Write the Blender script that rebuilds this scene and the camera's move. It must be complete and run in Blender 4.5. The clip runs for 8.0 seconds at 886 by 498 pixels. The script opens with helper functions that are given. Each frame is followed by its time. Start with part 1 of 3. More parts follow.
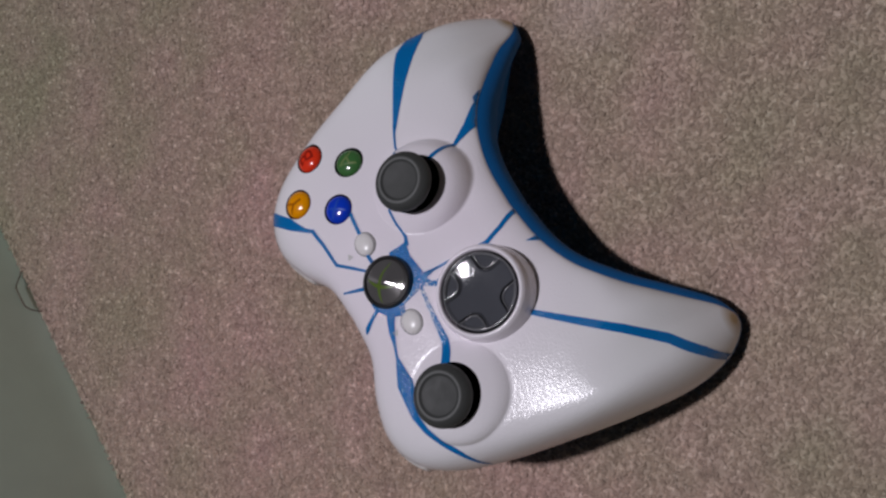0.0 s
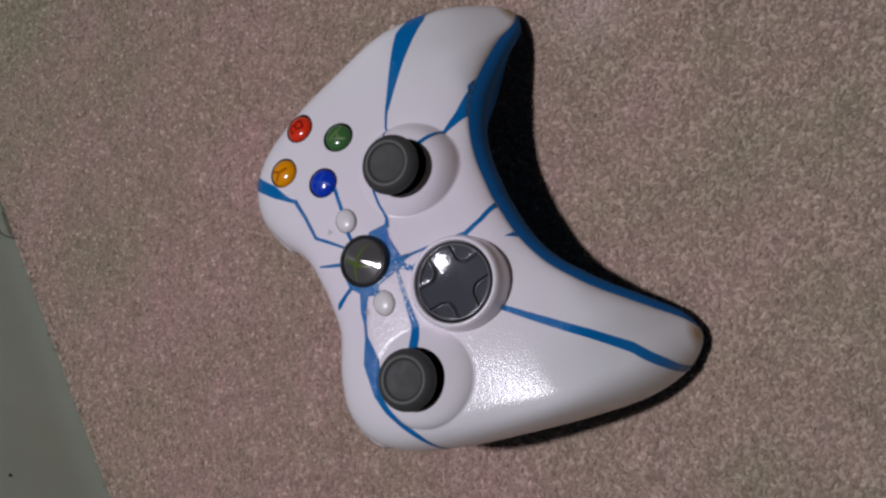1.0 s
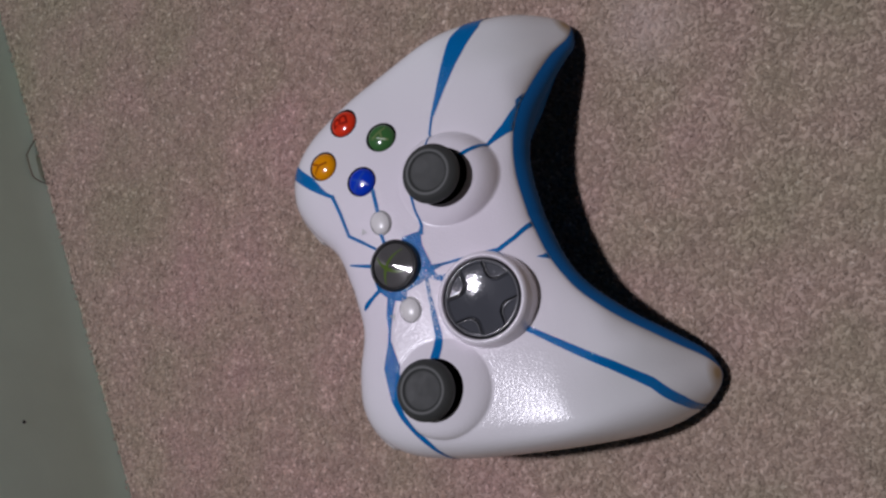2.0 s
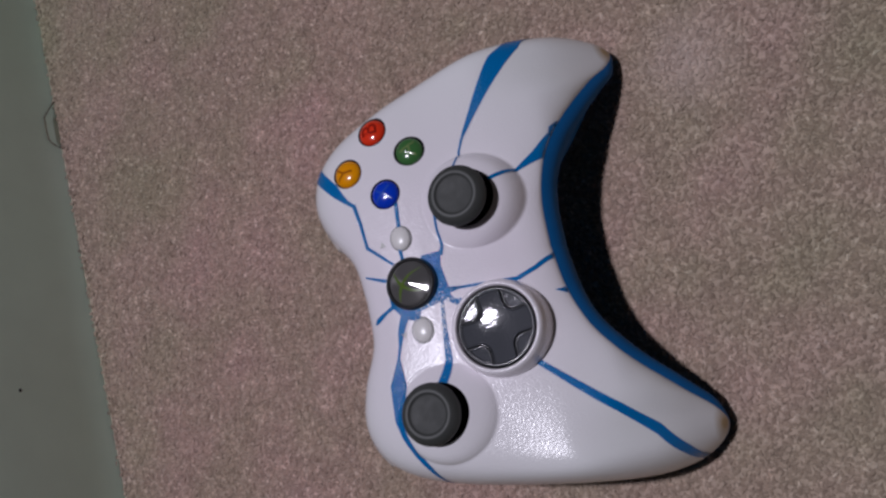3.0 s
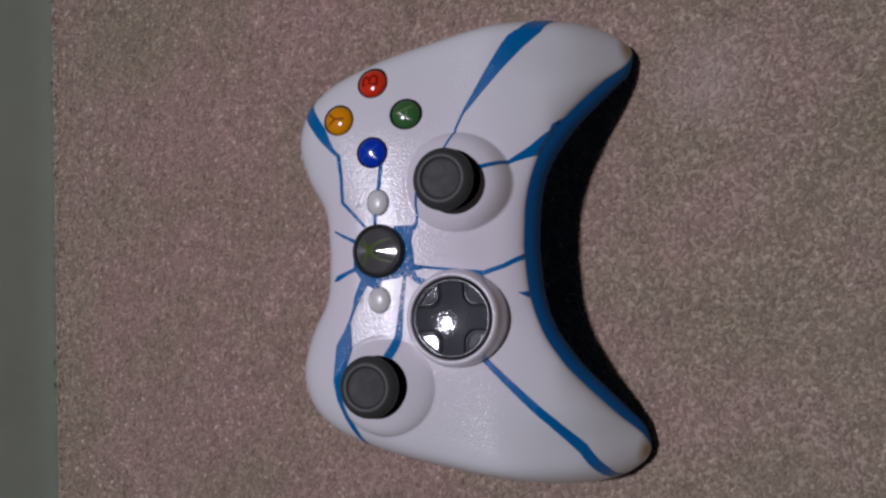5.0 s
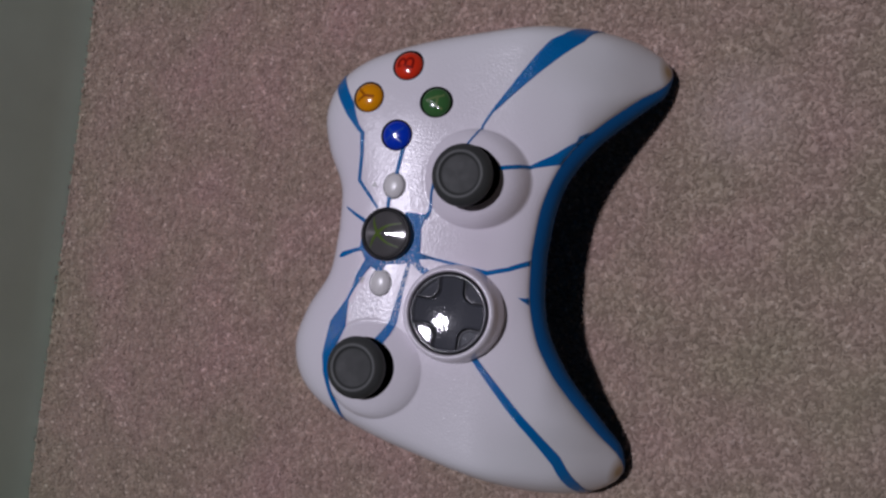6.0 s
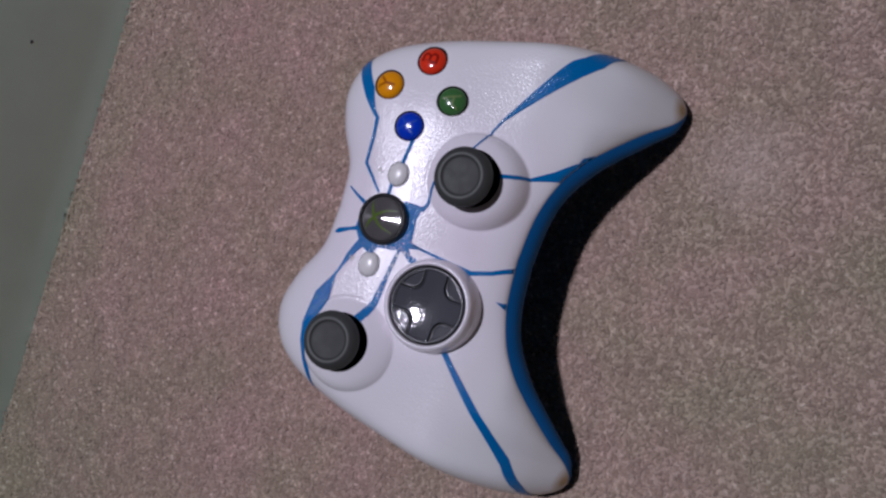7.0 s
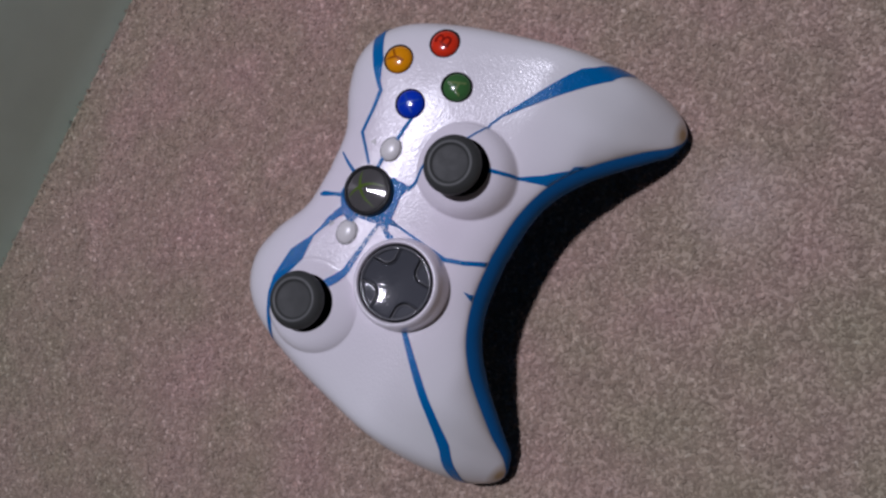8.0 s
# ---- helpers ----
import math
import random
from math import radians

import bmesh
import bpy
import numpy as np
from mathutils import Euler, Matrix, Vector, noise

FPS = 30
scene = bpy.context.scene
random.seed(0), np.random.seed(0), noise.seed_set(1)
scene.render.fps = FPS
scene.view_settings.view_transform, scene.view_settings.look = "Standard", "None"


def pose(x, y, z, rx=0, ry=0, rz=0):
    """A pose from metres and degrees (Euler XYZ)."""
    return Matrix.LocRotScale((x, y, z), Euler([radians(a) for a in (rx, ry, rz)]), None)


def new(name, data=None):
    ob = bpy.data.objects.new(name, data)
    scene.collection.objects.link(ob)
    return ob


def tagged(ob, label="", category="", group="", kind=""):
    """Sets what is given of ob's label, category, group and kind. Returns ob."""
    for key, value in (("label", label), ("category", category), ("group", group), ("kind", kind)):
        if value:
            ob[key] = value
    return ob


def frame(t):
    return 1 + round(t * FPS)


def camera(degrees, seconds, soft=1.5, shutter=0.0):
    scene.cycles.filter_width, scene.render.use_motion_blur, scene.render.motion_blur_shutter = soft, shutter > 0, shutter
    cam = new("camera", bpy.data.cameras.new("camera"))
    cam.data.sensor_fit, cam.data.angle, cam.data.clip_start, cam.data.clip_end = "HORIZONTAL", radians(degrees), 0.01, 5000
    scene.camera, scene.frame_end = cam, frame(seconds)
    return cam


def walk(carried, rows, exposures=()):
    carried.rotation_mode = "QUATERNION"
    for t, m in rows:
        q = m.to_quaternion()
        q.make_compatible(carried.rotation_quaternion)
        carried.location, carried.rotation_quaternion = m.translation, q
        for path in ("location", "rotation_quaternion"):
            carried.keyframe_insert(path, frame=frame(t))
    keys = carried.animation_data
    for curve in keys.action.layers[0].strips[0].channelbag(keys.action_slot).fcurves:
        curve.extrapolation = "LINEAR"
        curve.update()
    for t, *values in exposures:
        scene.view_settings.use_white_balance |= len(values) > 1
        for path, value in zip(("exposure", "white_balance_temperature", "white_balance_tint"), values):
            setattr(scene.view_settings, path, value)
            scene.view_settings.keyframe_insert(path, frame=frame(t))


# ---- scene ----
# ---- camera and its walk ----
cam = camera(45.21, 8.0, soft=2.5)
PATH = [
    (0.0, -0.1290, -0.1533, 0.3297, 3.35, 33.82, -127.46),
    (0.5, -0.1235, -0.1559, 0.3342, 3.57, 32.45, -124.71),
    (1.0, -0.1196, -0.1621, 0.3353, 4.26, 32.03, -120.35),
    (1.2, -0.1183, -0.1632, 0.3394, 4.93, 32.56, -118.20),
    (2.3, -0.0940, -0.1690, 0.3416, 5.45, 32.02, -111.61),
    (2.5, -0.0915, -0.1674, 0.3437, 5.94, 31.76, -110.30),
    (3.0, -0.0820, -0.1674, 0.3423, 7.02, 31.59, -106.76),
    (3.5, -0.0687, -0.1697, 0.3415, 6.13, 31.26, -102.89),
    (4.0, -0.0567, -0.1732, 0.3398, 5.38, 30.18, -99.68),
    (4.2, -0.0469, -0.1759, 0.3403, 4.36, 29.97, -98.45),
    (5.3, -0.0282, -0.1708, 0.3494, 4.65, 27.87, -89.26),
    (5.5, -0.0267, -0.1695, 0.3516, 5.81, 27.92, -87.05),
    (6.0, -0.0159, -0.1748, 0.3451, 6.43, 28.04, -81.41),
    (6.5, -0.0127, -0.1804, 0.3485, 7.40, 28.04, -75.38),
    (7.0, -0.0028, -0.1878, 0.3521, 9.66, 27.89, -69.82),
    (7.5, 0.0018, -0.1938, 0.3528, 11.18, 27.39, -62.38),
    (8.0, 0.0114, -0.1953, 0.3509, 12.30, 26.69, -58.42),
]
walk(cam, [(t, pose(x, y, z, rx, ry, rz)) for t, x, y, z, rx, ry, rz in PATH],
     exposures=[(0.0, 0.11, 6900, 6.5), (0.5, 0.14, 6850, 7), (1.0, 0.09, 6800, 7.5), (2.5, 0.08, 6650, 8.5), (3.0, 0.0, 6600, 8.5), (3.5, 0.06, 6550, 8.5), (4.0, -0.18, 6550, 8.5),
                (5.3, -0.18, 6550, 10), (6.0, -0.24, 6550, 11.5), (6.5, -0.18, 6600, 12), (7.0, 0.03, 6350, 12), (7.5, 0.03, 6480, 13), (8.0, 0.05, 6400, 11.5)])

# ---- light: one ceiling lamp overhead in a dim closed room ----
world = bpy.data.worlds.new("world")
scene.world = world
world.use_nodes = True
world.node_tree.nodes["Background"].inputs["Color"].default_value = (0.9, 0.95, 1.0, 1)
world.node_tree.nodes["Background"].inputs["Strength"].default_value = 0.0

LAMP = (0.14, 0.0, 2.25)
lamp_data = bpy.data.lights.new("ceiling_lamp_light", "AREA")
lamp_data.shape, lamp_data.size = "DISK", 0.10
lamp_data.energy = 24.2
lamp_data.color = (0.965, 0.945, 1.12)
lamp = new("ceiling_lamp_light", lamp_data)
lamp.location = LAMP


# ---- materials ----
def mat(name):
    m = bpy.data.materials.new(name)
    m.use_nodes = True
    return m, m.node_tree.nodes, m.node_tree.links, m.node_tree.nodes["Principled BSDF"]


def noise_node(nodes, links, scale, detail=3.0, coord="Object"):
    tc = nodes.new("ShaderNodeTexCoord")
    n = nodes.new("ShaderNodeTexNoise")
    n.inputs["Scale"].default_value = scale
    n.inputs["Detail"].default_value = detail
    links.new(tc.outputs[coord], n.inputs["Vector"])
    return n


def bumped(nodes, links, bsdf, height, strength, distance):
    b = nodes.new("ShaderNodeBump")
    b.inputs["Strength"].default_value = strength
    b.inputs["Distance"].default_value = distance
    links.new(height, b.inputs["Height"])
    links.new(b.outputs["Normal"], bsdf.inputs["Normal"])
    return b


def painted(name, colour, rough, peel=0.25, vary=0.06, coat=0.0, gloss=0.5, grain=2400, depth=0.00011):
    """Sprayed or moulded surface: colour with faint mottling, uneven gloss and orange-peel relief."""
    m, nodes, links, bsdf = mat(name)
    big = noise_node(nodes, links, 60, 4)
    mix = nodes.new("ShaderNodeMix")
    mix.data_type = "RGBA"
    mix.inputs["A"].default_value = (*[c * (1 - vary) for c in colour], 1)
    mix.inputs["B"].default_value = (*[min(1, c * (1 + vary)) for c in colour], 1)
    links.new(big.outputs["Fac"], mix.inputs["Factor"])
    links.new(mix.outputs["Result"], bsdf.inputs["Base Color"])
    ramp = nodes.new("ShaderNodeMapRange")
    ramp.inputs["To Min"].default_value = rough * 0.8
    ramp.inputs["To Max"].default_value = rough * 1.25
    mid = noise_node(nodes, links, 350, 4)
    links.new(mid.outputs["Fac"], ramp.inputs["Value"])
    links.new(ramp.outputs["Result"], bsdf.inputs["Roughness"])
    bsdf.inputs["Coat Weight"].default_value = coat
    bsdf.inputs["Coat Roughness"].default_value = 0.08
    bsdf.inputs["Specular IOR Level"].default_value = gloss
    fine = noise_node(nodes, links, grain, 2)
    bumped(nodes, links, bsdf, fine.outputs["Fac"], peel, depth)
    return m


WHITE = painted("white_paint", (0.868, 0.872, 0.872), 0.20, 1.0, 0.015, gloss=0.5, grain=1550, depth=0.000085)
WHITE_PLASTIC = painted("white_plastic", (0.84, 0.82, 0.80), 0.26, 0.2, 0.02)
BLUE = painted("blue_paint", (0.0, 0.165, 0.46), 0.11, 1.0, 0.12, gloss=0.40, grain=1500, depth=0.0003)


def near_mid(nodes, links, middle, reach, low, high):
    """1 about a point of the controller, 0 away from it."""
    tc = nodes.new("ShaderNodeTexCoord")
    gap = nodes.new("ShaderNodeVectorMath")
    gap.operation = "DISTANCE"
    gap.inputs[1].default_value = middle
    links.new(tc.outputs["Object"], gap.inputs[0])
    fade = nodes.new("ShaderNodeMapRange")
    fade.inputs["From Min"].default_value = low * reach
    fade.inputs["From Max"].default_value = high * reach
    fade.inputs["To Min"].default_value = 1.0
    fade.inputs["To Max"].default_value = 0.0
    links.new(gap.outputs["Value"], fade.inputs["Value"])
    return fade.outputs["Result"]


def recolour(material, colour, amount_of):
    """Blend the base colour of a material towards another one."""
    nodes, links = material.node_tree.nodes, material.node_tree.links
    bsdf = nodes["Principled BSDF"]
    before = bsdf.inputs["Base Color"].links[0].from_socket
    mix = nodes.new("ShaderNodeMix")
    mix.data_type = "RGBA"
    links.new(amount_of(nodes, links), mix.inputs["Factor"])
    links.new(before, mix.inputs["A"])
    mix.inputs["B"].default_value = (*colour, 1)
    links.new(mix.outputs["Result"], bsdf.inputs["Base Color"])


def scraped(nodes, links):
    """Specks where the blue coat has come off the white, thickest beside the middle button."""
    specks = noise_node(nodes, links, 1700, 4)
    there = near_mid(nodes, links, (-0.009, -0.008, 0.062), 0.02, 0.3, 1.0)
    arm = near_mid(nodes, links, (-0.017, -0.0062, 0.060), 0.0125, 0.55, 1.0)
    most = nodes.new("ShaderNodeMath")
    most.operation = "MULTIPLY_ADD"
    most.inputs[1].default_value = 1.3
    links.new(arm, most.inputs[0])
    links.new(there, most.inputs[2])
    there = most.outputs["Value"]
    total = nodes.new("ShaderNodeMath")
    total.operation = "MULTIPLY_ADD"
    total.inputs[1].default_value = 0.11
    links.new(there, total.inputs[0])
    links.new(specks.outputs["Fac"], total.inputs[2])
    cut = nodes.new("ShaderNodeMapRange")
    cut.inputs["From Min"].default_value = 0.73
    cut.inputs["From Max"].default_value = 0.80
    links.new(total.outputs["Value"], cut.inputs["Value"])
    return cut.outputs["Result"]


recolour(BLUE, (0.80, 0.80, 0.84), scraped)
# the white is pinker mid-face and yellower beyond: lens tint put into the coat
recolour(WHITE, (0.918, 0.858, 0.918), lambda nodes, links: near_mid(nodes, links, (0.0, -0.008, 0.058), 0.075, 0.3, 1.0))
# bare yellow-brown plastic where the coat has rubbed off the ends of the grips
for side in (1, -1):
    recolour(WHITE, (0.42, 0.29, 0.15), lambda nodes, links: near_mid(nodes, links, (side * 0.0655, -0.0668, 0.010), 0.0055, 0.2, 1.0))
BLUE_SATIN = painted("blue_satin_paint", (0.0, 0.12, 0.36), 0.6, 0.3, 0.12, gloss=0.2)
RUBBER = painted("grey_rubber", (0.047, 0.050, 0.047), 0.6, 0.35, 0.25)
BLACK = painted("black_plastic", (0.012, 0.012, 0.013), 0.35, 0.1, 0.2)
SOCKET = painted("dull_black_plastic", (0.006, 0.006, 0.006), 0.8, 0.1, 0.2, gloss=0.1)
DPAD = painted("grey_gloss_plastic", (0.076, 0.080, 0.091), 0.075, 1.0, 0.1, 0.0, gloss=0.5, grain=1000, depth=0.00005)
# Paler than the disc: the edges' glint is partly in this colour.
PAD_EDGE = painted("grey_glint_edge", (0.14, 0.142, 0.15), 0.16, 0.2, 0.1, 0.0, gloss=1.0)
RED = painted("red_plastic", (0.86, 0.045, 0.015), 0.16, 0.02, 0.08, 1.0)
GREEN = painted("green_plastic", (0.055, 0.17, 0.05), 0.16, 0.02, 0.08, 1.0)
ORANGE = painted("orange_plastic", (1.0, 0.36, 0.004), 0.16, 0.02, 0.08, 1.0)
ROYAL = painted("royal_blue_plastic", (0.003, 0.048, 0.60), 0.16, 0.02, 0.08, 1.0)
LETTER_RED = painted("dark_red_print", (0.32, 0.012, 0.006), 0.2, 0.0, 0.1, 1.0)
LETTER_GREEN = painted("dark_green_print", (0.17, 0.25, 0.09), 0.2, 0.0, 0.1, 1.0)
LETTER_ORANGE = painted("brown_print", (0.45, 0.12, 0.004), 0.2, 0.0, 0.1, 1.0)
LETTER_BLUE = painted("navy_print", (0.02, 0.09, 0.55), 0.2, 0.0, 0.1, 1.0)
LIME = painted("lime_print", (0.095, 0.155, 0.022), 0.3, 0.05, 0.1)
WORN_SHEEN = painted("worn_sheen_rubber", (0.125, 0.13, 0.125), 0.55, 0.3, 0.3)
GREY = painted("grey_plastic", (0.22, 0.215, 0.21), 0.4, 0.05, 0.1)
PRINT_SHADE = painted("grey_print_and_shade", (0.62, 0.61, 0.60), 0.4, 0.05, 0.1)
SKIRT = painted("gloss_skirting_paint", (0.73, 0.93, 0.80), 0.35, 0.15, 0.05)
# Near-black on unseen walls and ceiling, to keep bounce out of the shadows.
WALL = painted("dark_unseen_wall", (0.03, 0.028, 0.027), 0.9, 0.2, 0.05)
FIBRE = painted("brown_fibre", (0.075, 0.042, 0.018), 0.6, 0.1, 0.2)
DUST = painted("dark_grit", (0.02, 0.018, 0.016), 0.8, 0.1, 0.2)


def spun_metal():
    m, nodes, links, bsdf = mat("spun_silver")
    bsdf.inputs["Base Color"].default_value = (0.30, 0.29, 0.285, 1)
    bsdf.inputs["Metallic"].default_value = 0.72
    bsdf.inputs["Roughness"].default_value = 0.145
    bsdf.inputs["Anisotropic"].default_value = 0.99
    bsdf.inputs["Anisotropic Rotation"].default_value = 0.25
    t = nodes.new("ShaderNodeTangent")
    t.direction_type, t.axis = "RADIAL", "Z"
    links.new(t.outputs["Tangent"], bsdf.inputs["Tangent"])
    return m


SILVER = spun_metal()


def carpet_material():
    m, nodes, links, bsdf = mat("twist_pile_wool")
    geo = nodes.new("ShaderNodeNewGeometry")
    ramp = nodes.new("ShaderNodeValToRGB")
    ramp.color_ramp.elements[0].color = (0.392, 0.308, 0.249, 1)
    ramp.color_ramp.elements[1].color = (0.785, 0.66, 0.56, 1)
    for where, colour in ((0.18, (0.446, 0.350, 0.284)), (0.80, (0.49, 0.385, 0.312)), (0.92, (0.60, 0.48, 0.395))):
        e = ramp.color_ramp.elements.new(where)
        e.color = (*colour, 1)
    links.new(geo.outputs["Random Per Island"], ramp.inputs["Fac"])
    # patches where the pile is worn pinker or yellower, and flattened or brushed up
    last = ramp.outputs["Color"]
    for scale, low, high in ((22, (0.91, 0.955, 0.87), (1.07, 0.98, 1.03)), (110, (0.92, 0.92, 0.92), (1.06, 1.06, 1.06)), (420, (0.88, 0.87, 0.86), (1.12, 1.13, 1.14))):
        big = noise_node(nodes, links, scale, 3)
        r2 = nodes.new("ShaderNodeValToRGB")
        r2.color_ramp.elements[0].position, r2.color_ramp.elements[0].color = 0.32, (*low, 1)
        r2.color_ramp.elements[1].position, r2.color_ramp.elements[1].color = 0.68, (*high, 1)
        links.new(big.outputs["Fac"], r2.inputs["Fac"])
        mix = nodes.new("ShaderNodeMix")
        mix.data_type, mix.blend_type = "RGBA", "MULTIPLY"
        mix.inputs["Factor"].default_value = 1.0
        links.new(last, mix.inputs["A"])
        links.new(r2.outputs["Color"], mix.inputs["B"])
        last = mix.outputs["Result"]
    # ragged rosy patch on yellower wool: lens tint and brightness put into the colour
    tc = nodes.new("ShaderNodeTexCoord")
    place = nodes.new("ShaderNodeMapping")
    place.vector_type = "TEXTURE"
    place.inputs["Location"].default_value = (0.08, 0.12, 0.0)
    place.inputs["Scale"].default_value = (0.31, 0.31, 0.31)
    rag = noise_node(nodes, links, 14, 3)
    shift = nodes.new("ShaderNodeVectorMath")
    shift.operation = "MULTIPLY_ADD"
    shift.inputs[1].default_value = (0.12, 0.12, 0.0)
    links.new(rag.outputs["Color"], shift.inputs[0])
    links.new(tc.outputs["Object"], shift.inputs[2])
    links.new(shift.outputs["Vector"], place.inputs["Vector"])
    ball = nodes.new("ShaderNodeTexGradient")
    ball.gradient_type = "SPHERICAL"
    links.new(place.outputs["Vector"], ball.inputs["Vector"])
    lens_cast = nodes.new("ShaderNodeValToRGB")
    lens_cast.color_ramp.elements[0].position, lens_cast.color_ramp.elements[0].color = 0.2, (0.895, 0.98, 0.915, 1)
    lens_cast.color_ramp.elements[1].position, lens_cast.color_ramp.elements[1].color = 0.75, (1.135, 1.06, 1.095, 1)
    links.new(ball.outputs["Fac"], lens_cast.inputs["Fac"])
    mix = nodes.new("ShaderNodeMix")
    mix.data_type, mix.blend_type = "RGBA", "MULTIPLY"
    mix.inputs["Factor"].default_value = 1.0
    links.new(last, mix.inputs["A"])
    links.new(lens_cast.outputs["Color"], mix.inputs["B"])
    # one patch of pile pressed flat and paler, behind the controller
    flat_fade = near_mid(nodes, links, (0.055, -0.09, 0.0), 0.022, 0.1, 1.0)
    broken = nodes.new("ShaderNodeMath")
    broken.operation = "MULTIPLY"
    links.new(flat_fade, broken.inputs[0])
    links.new(noise_node(nodes, links, 260, 3).outputs["Fac"], broken.inputs[1])
    pale = nodes.new("ShaderNodeMix")
    pale.data_type = "RGBA"
    links.new(broken.outputs["Value"], pale.inputs["Factor"])
    links.new(mix.outputs["Result"], pale.inputs["A"])
    pale.inputs["B"].default_value = (0.72, 0.60, 0.53, 1)
    links.new(pale.outputs["Result"], bsdf.inputs["Base Color"])
    bsdf.inputs["Roughness"].default_value = 0.95
    bsdf.inputs["Specular IOR Level"].default_value = 0.1
    bsdf.inputs["Sheen Weight"].default_value = 0.1
    fine = noise_node(nodes, links, 2600, 2)
    bumped(nodes, links, bsdf, fine.outputs["Fac"], 0.4, 0.0004)
    return m


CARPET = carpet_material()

# ---- building helpers ----
U = 0.00105   # one drawing unit, about a millimetre


def part(name, bm, material, parent=None, label="", m=None, smooth=True, materials=()):
    """A bmesh in drawing units as one mesh object, under a thing or a part."""
    if m is not None:
        bm.transform(m)
    bm.transform(Matrix.Scale(U, 4))
    bmesh.ops.recalc_face_normals(bm, faces=bm.faces)
    me = bpy.data.meshes.new(name)
    bm.to_mesh(me)
    bm.free()
    for one in (material, *materials):
        me.materials.append(one)
    for p in me.polygons:
        p.use_smooth = smooth
    ob = new(name, me)
    if parent is not None:
        ob.parent = parent
    return tagged(ob, label)


def lathe(profile, steps=72, closed=True):
    """A turned form from (radius, height) pairs, from the axis below to the axis above."""
    bm = bmesh.new()
    rings = []
    for r, z in profile:
        if r < 1e-6:
            rings.append([bm.verts.new((0, 0, z))])
        else:
            rings.append([bm.verts.new((r * math.cos(a), r * math.sin(a), z)) for a in (2 * math.pi * i / steps for i in range(steps))])
    for a, b in zip(rings, rings[1:]):
        for i in range(steps):
            j = (i + 1) % steps
            if len(a) == 1 and len(b) > 1:
                bm.faces.new((a[0], b[j], b[i]))
            elif len(b) == 1 and len(a) > 1:
                bm.faces.new((a[i], a[j], b[0]))
            elif len(a) > 1:
                bm.faces.new((a[i], a[j], b[j], b[i]))
    return bm


def rounded(points, radius, n=5):
    """A (radius, height) profile with its inner corners rounded."""
    out = [points[0]]
    for a, b, c in zip(points, points[1:], points[2:]):
        b, v, w = Vector(b), Vector(a) - Vector(b), Vector(c) - Vector(b)
        k = min(radius, v.length * 0.45, w.length * 0.45)
        p, q = b + v.normalized() * k, b + w.normalized() * k
        for i in range(n + 1):
            t = i / n
            out.append(tuple(p * (1 - t) ** 2 + b * 2 * t * (1 - t) + q * t ** 2))
    out.append(points[-1])
    return out


def box(x0, x1, y0, y1, z0, z1):
    bm = bmesh.new()
    bmesh.ops.create_cube(bm, size=1)
    bm.transform(Matrix.Translation(((x0 + x1) / 2, (y0 + y1) / 2, (z0 + z1) / 2)) @ Matrix.Diagonal((x1 - x0, y1 - y0, z1 - z0, 1)))
    return bm


def at(x, y, z, rx=0.0, ry=0.0, rz=0.0):
    return pose(x, y, z, rx, ry, rz)


def spline(points, n):
    """Catmull-Rom through the points, n steps a span, ends held."""
    p = np.array(points, float)
    q = np.vstack([2 * p[0] - p[1], p, 2 * p[-1] - p[-2]])
    out = []
    for i in range(len(p) - 1):
        a, b, c, d = q[i:i + 4]
        for t in np.arange(n) / n:
            out.append(0.5 * (2 * b + (c - a) * t + (2 * a - 5 * b + 4 * c - d) * t * t + (3 * b - a - 3 * c + d) * t ** 3))
    out.append(p[-1])
    return np.array(out)


def even(line, count, loop=False):
    """The line resampled at even steps."""
    s = np.concatenate([[0], np.cumsum(np.linalg.norm(np.diff(line, axis=0), axis=1))])
    want = np.linspace(0, s[-1], count, endpoint=not loop)
    return np.stack([np.interp(want, s, line[:, k]) for k in range(line.shape[1])], 1)


def sstep(a, b, v):
    t = np.clip((v - a) / (b - a), 0, 1)
    return t * t * (3 - 2 * t)


# ---- room: carpeted floor, skirting board, unseen dark walls and ceiling that close it ----
WALL_Y = 202.5


def along_wall(x):
    """How far the skirting stands ahead of its mean line; the wall runs a degree askew."""
    return 0.02 * (x - 40)


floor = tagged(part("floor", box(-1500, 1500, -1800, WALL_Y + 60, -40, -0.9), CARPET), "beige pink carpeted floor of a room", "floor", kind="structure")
skirting_bm = bmesh.new()
prof = rounded([(WALL_Y + 18, -6), (WALL_Y, -6), (WALL_Y, 0), (WALL_Y + 0.12, 2), (WALL_Y + 0.26, 5), (WALL_Y + 0.36, 9), (WALL_Y + 0.4, 14), (WALL_Y + 0.4, 82), (WALL_Y + 5, 92), (WALL_Y + 12, 97), (WALL_Y + 18, 97)], 4)
ends = [[skirting_bm.verts.new((x, y + along_wall(x), z)) for y, z in prof] for x in (-1490, 1490)]
for i in range(len(prof) - 1):
    skirting_bm.faces.new((ends[0][i], ends[0][i + 1], ends[1][i + 1], ends[1][i]))
skirting_bm.faces.new(ends[0])
skirting_bm.faces.new(list(reversed(ends[1])))
skirting = tagged(part("baseboard", skirting_bm, SKIRT), "grey-white gloss painted skirting board along the carpet edge", "skirting", kind="structure")
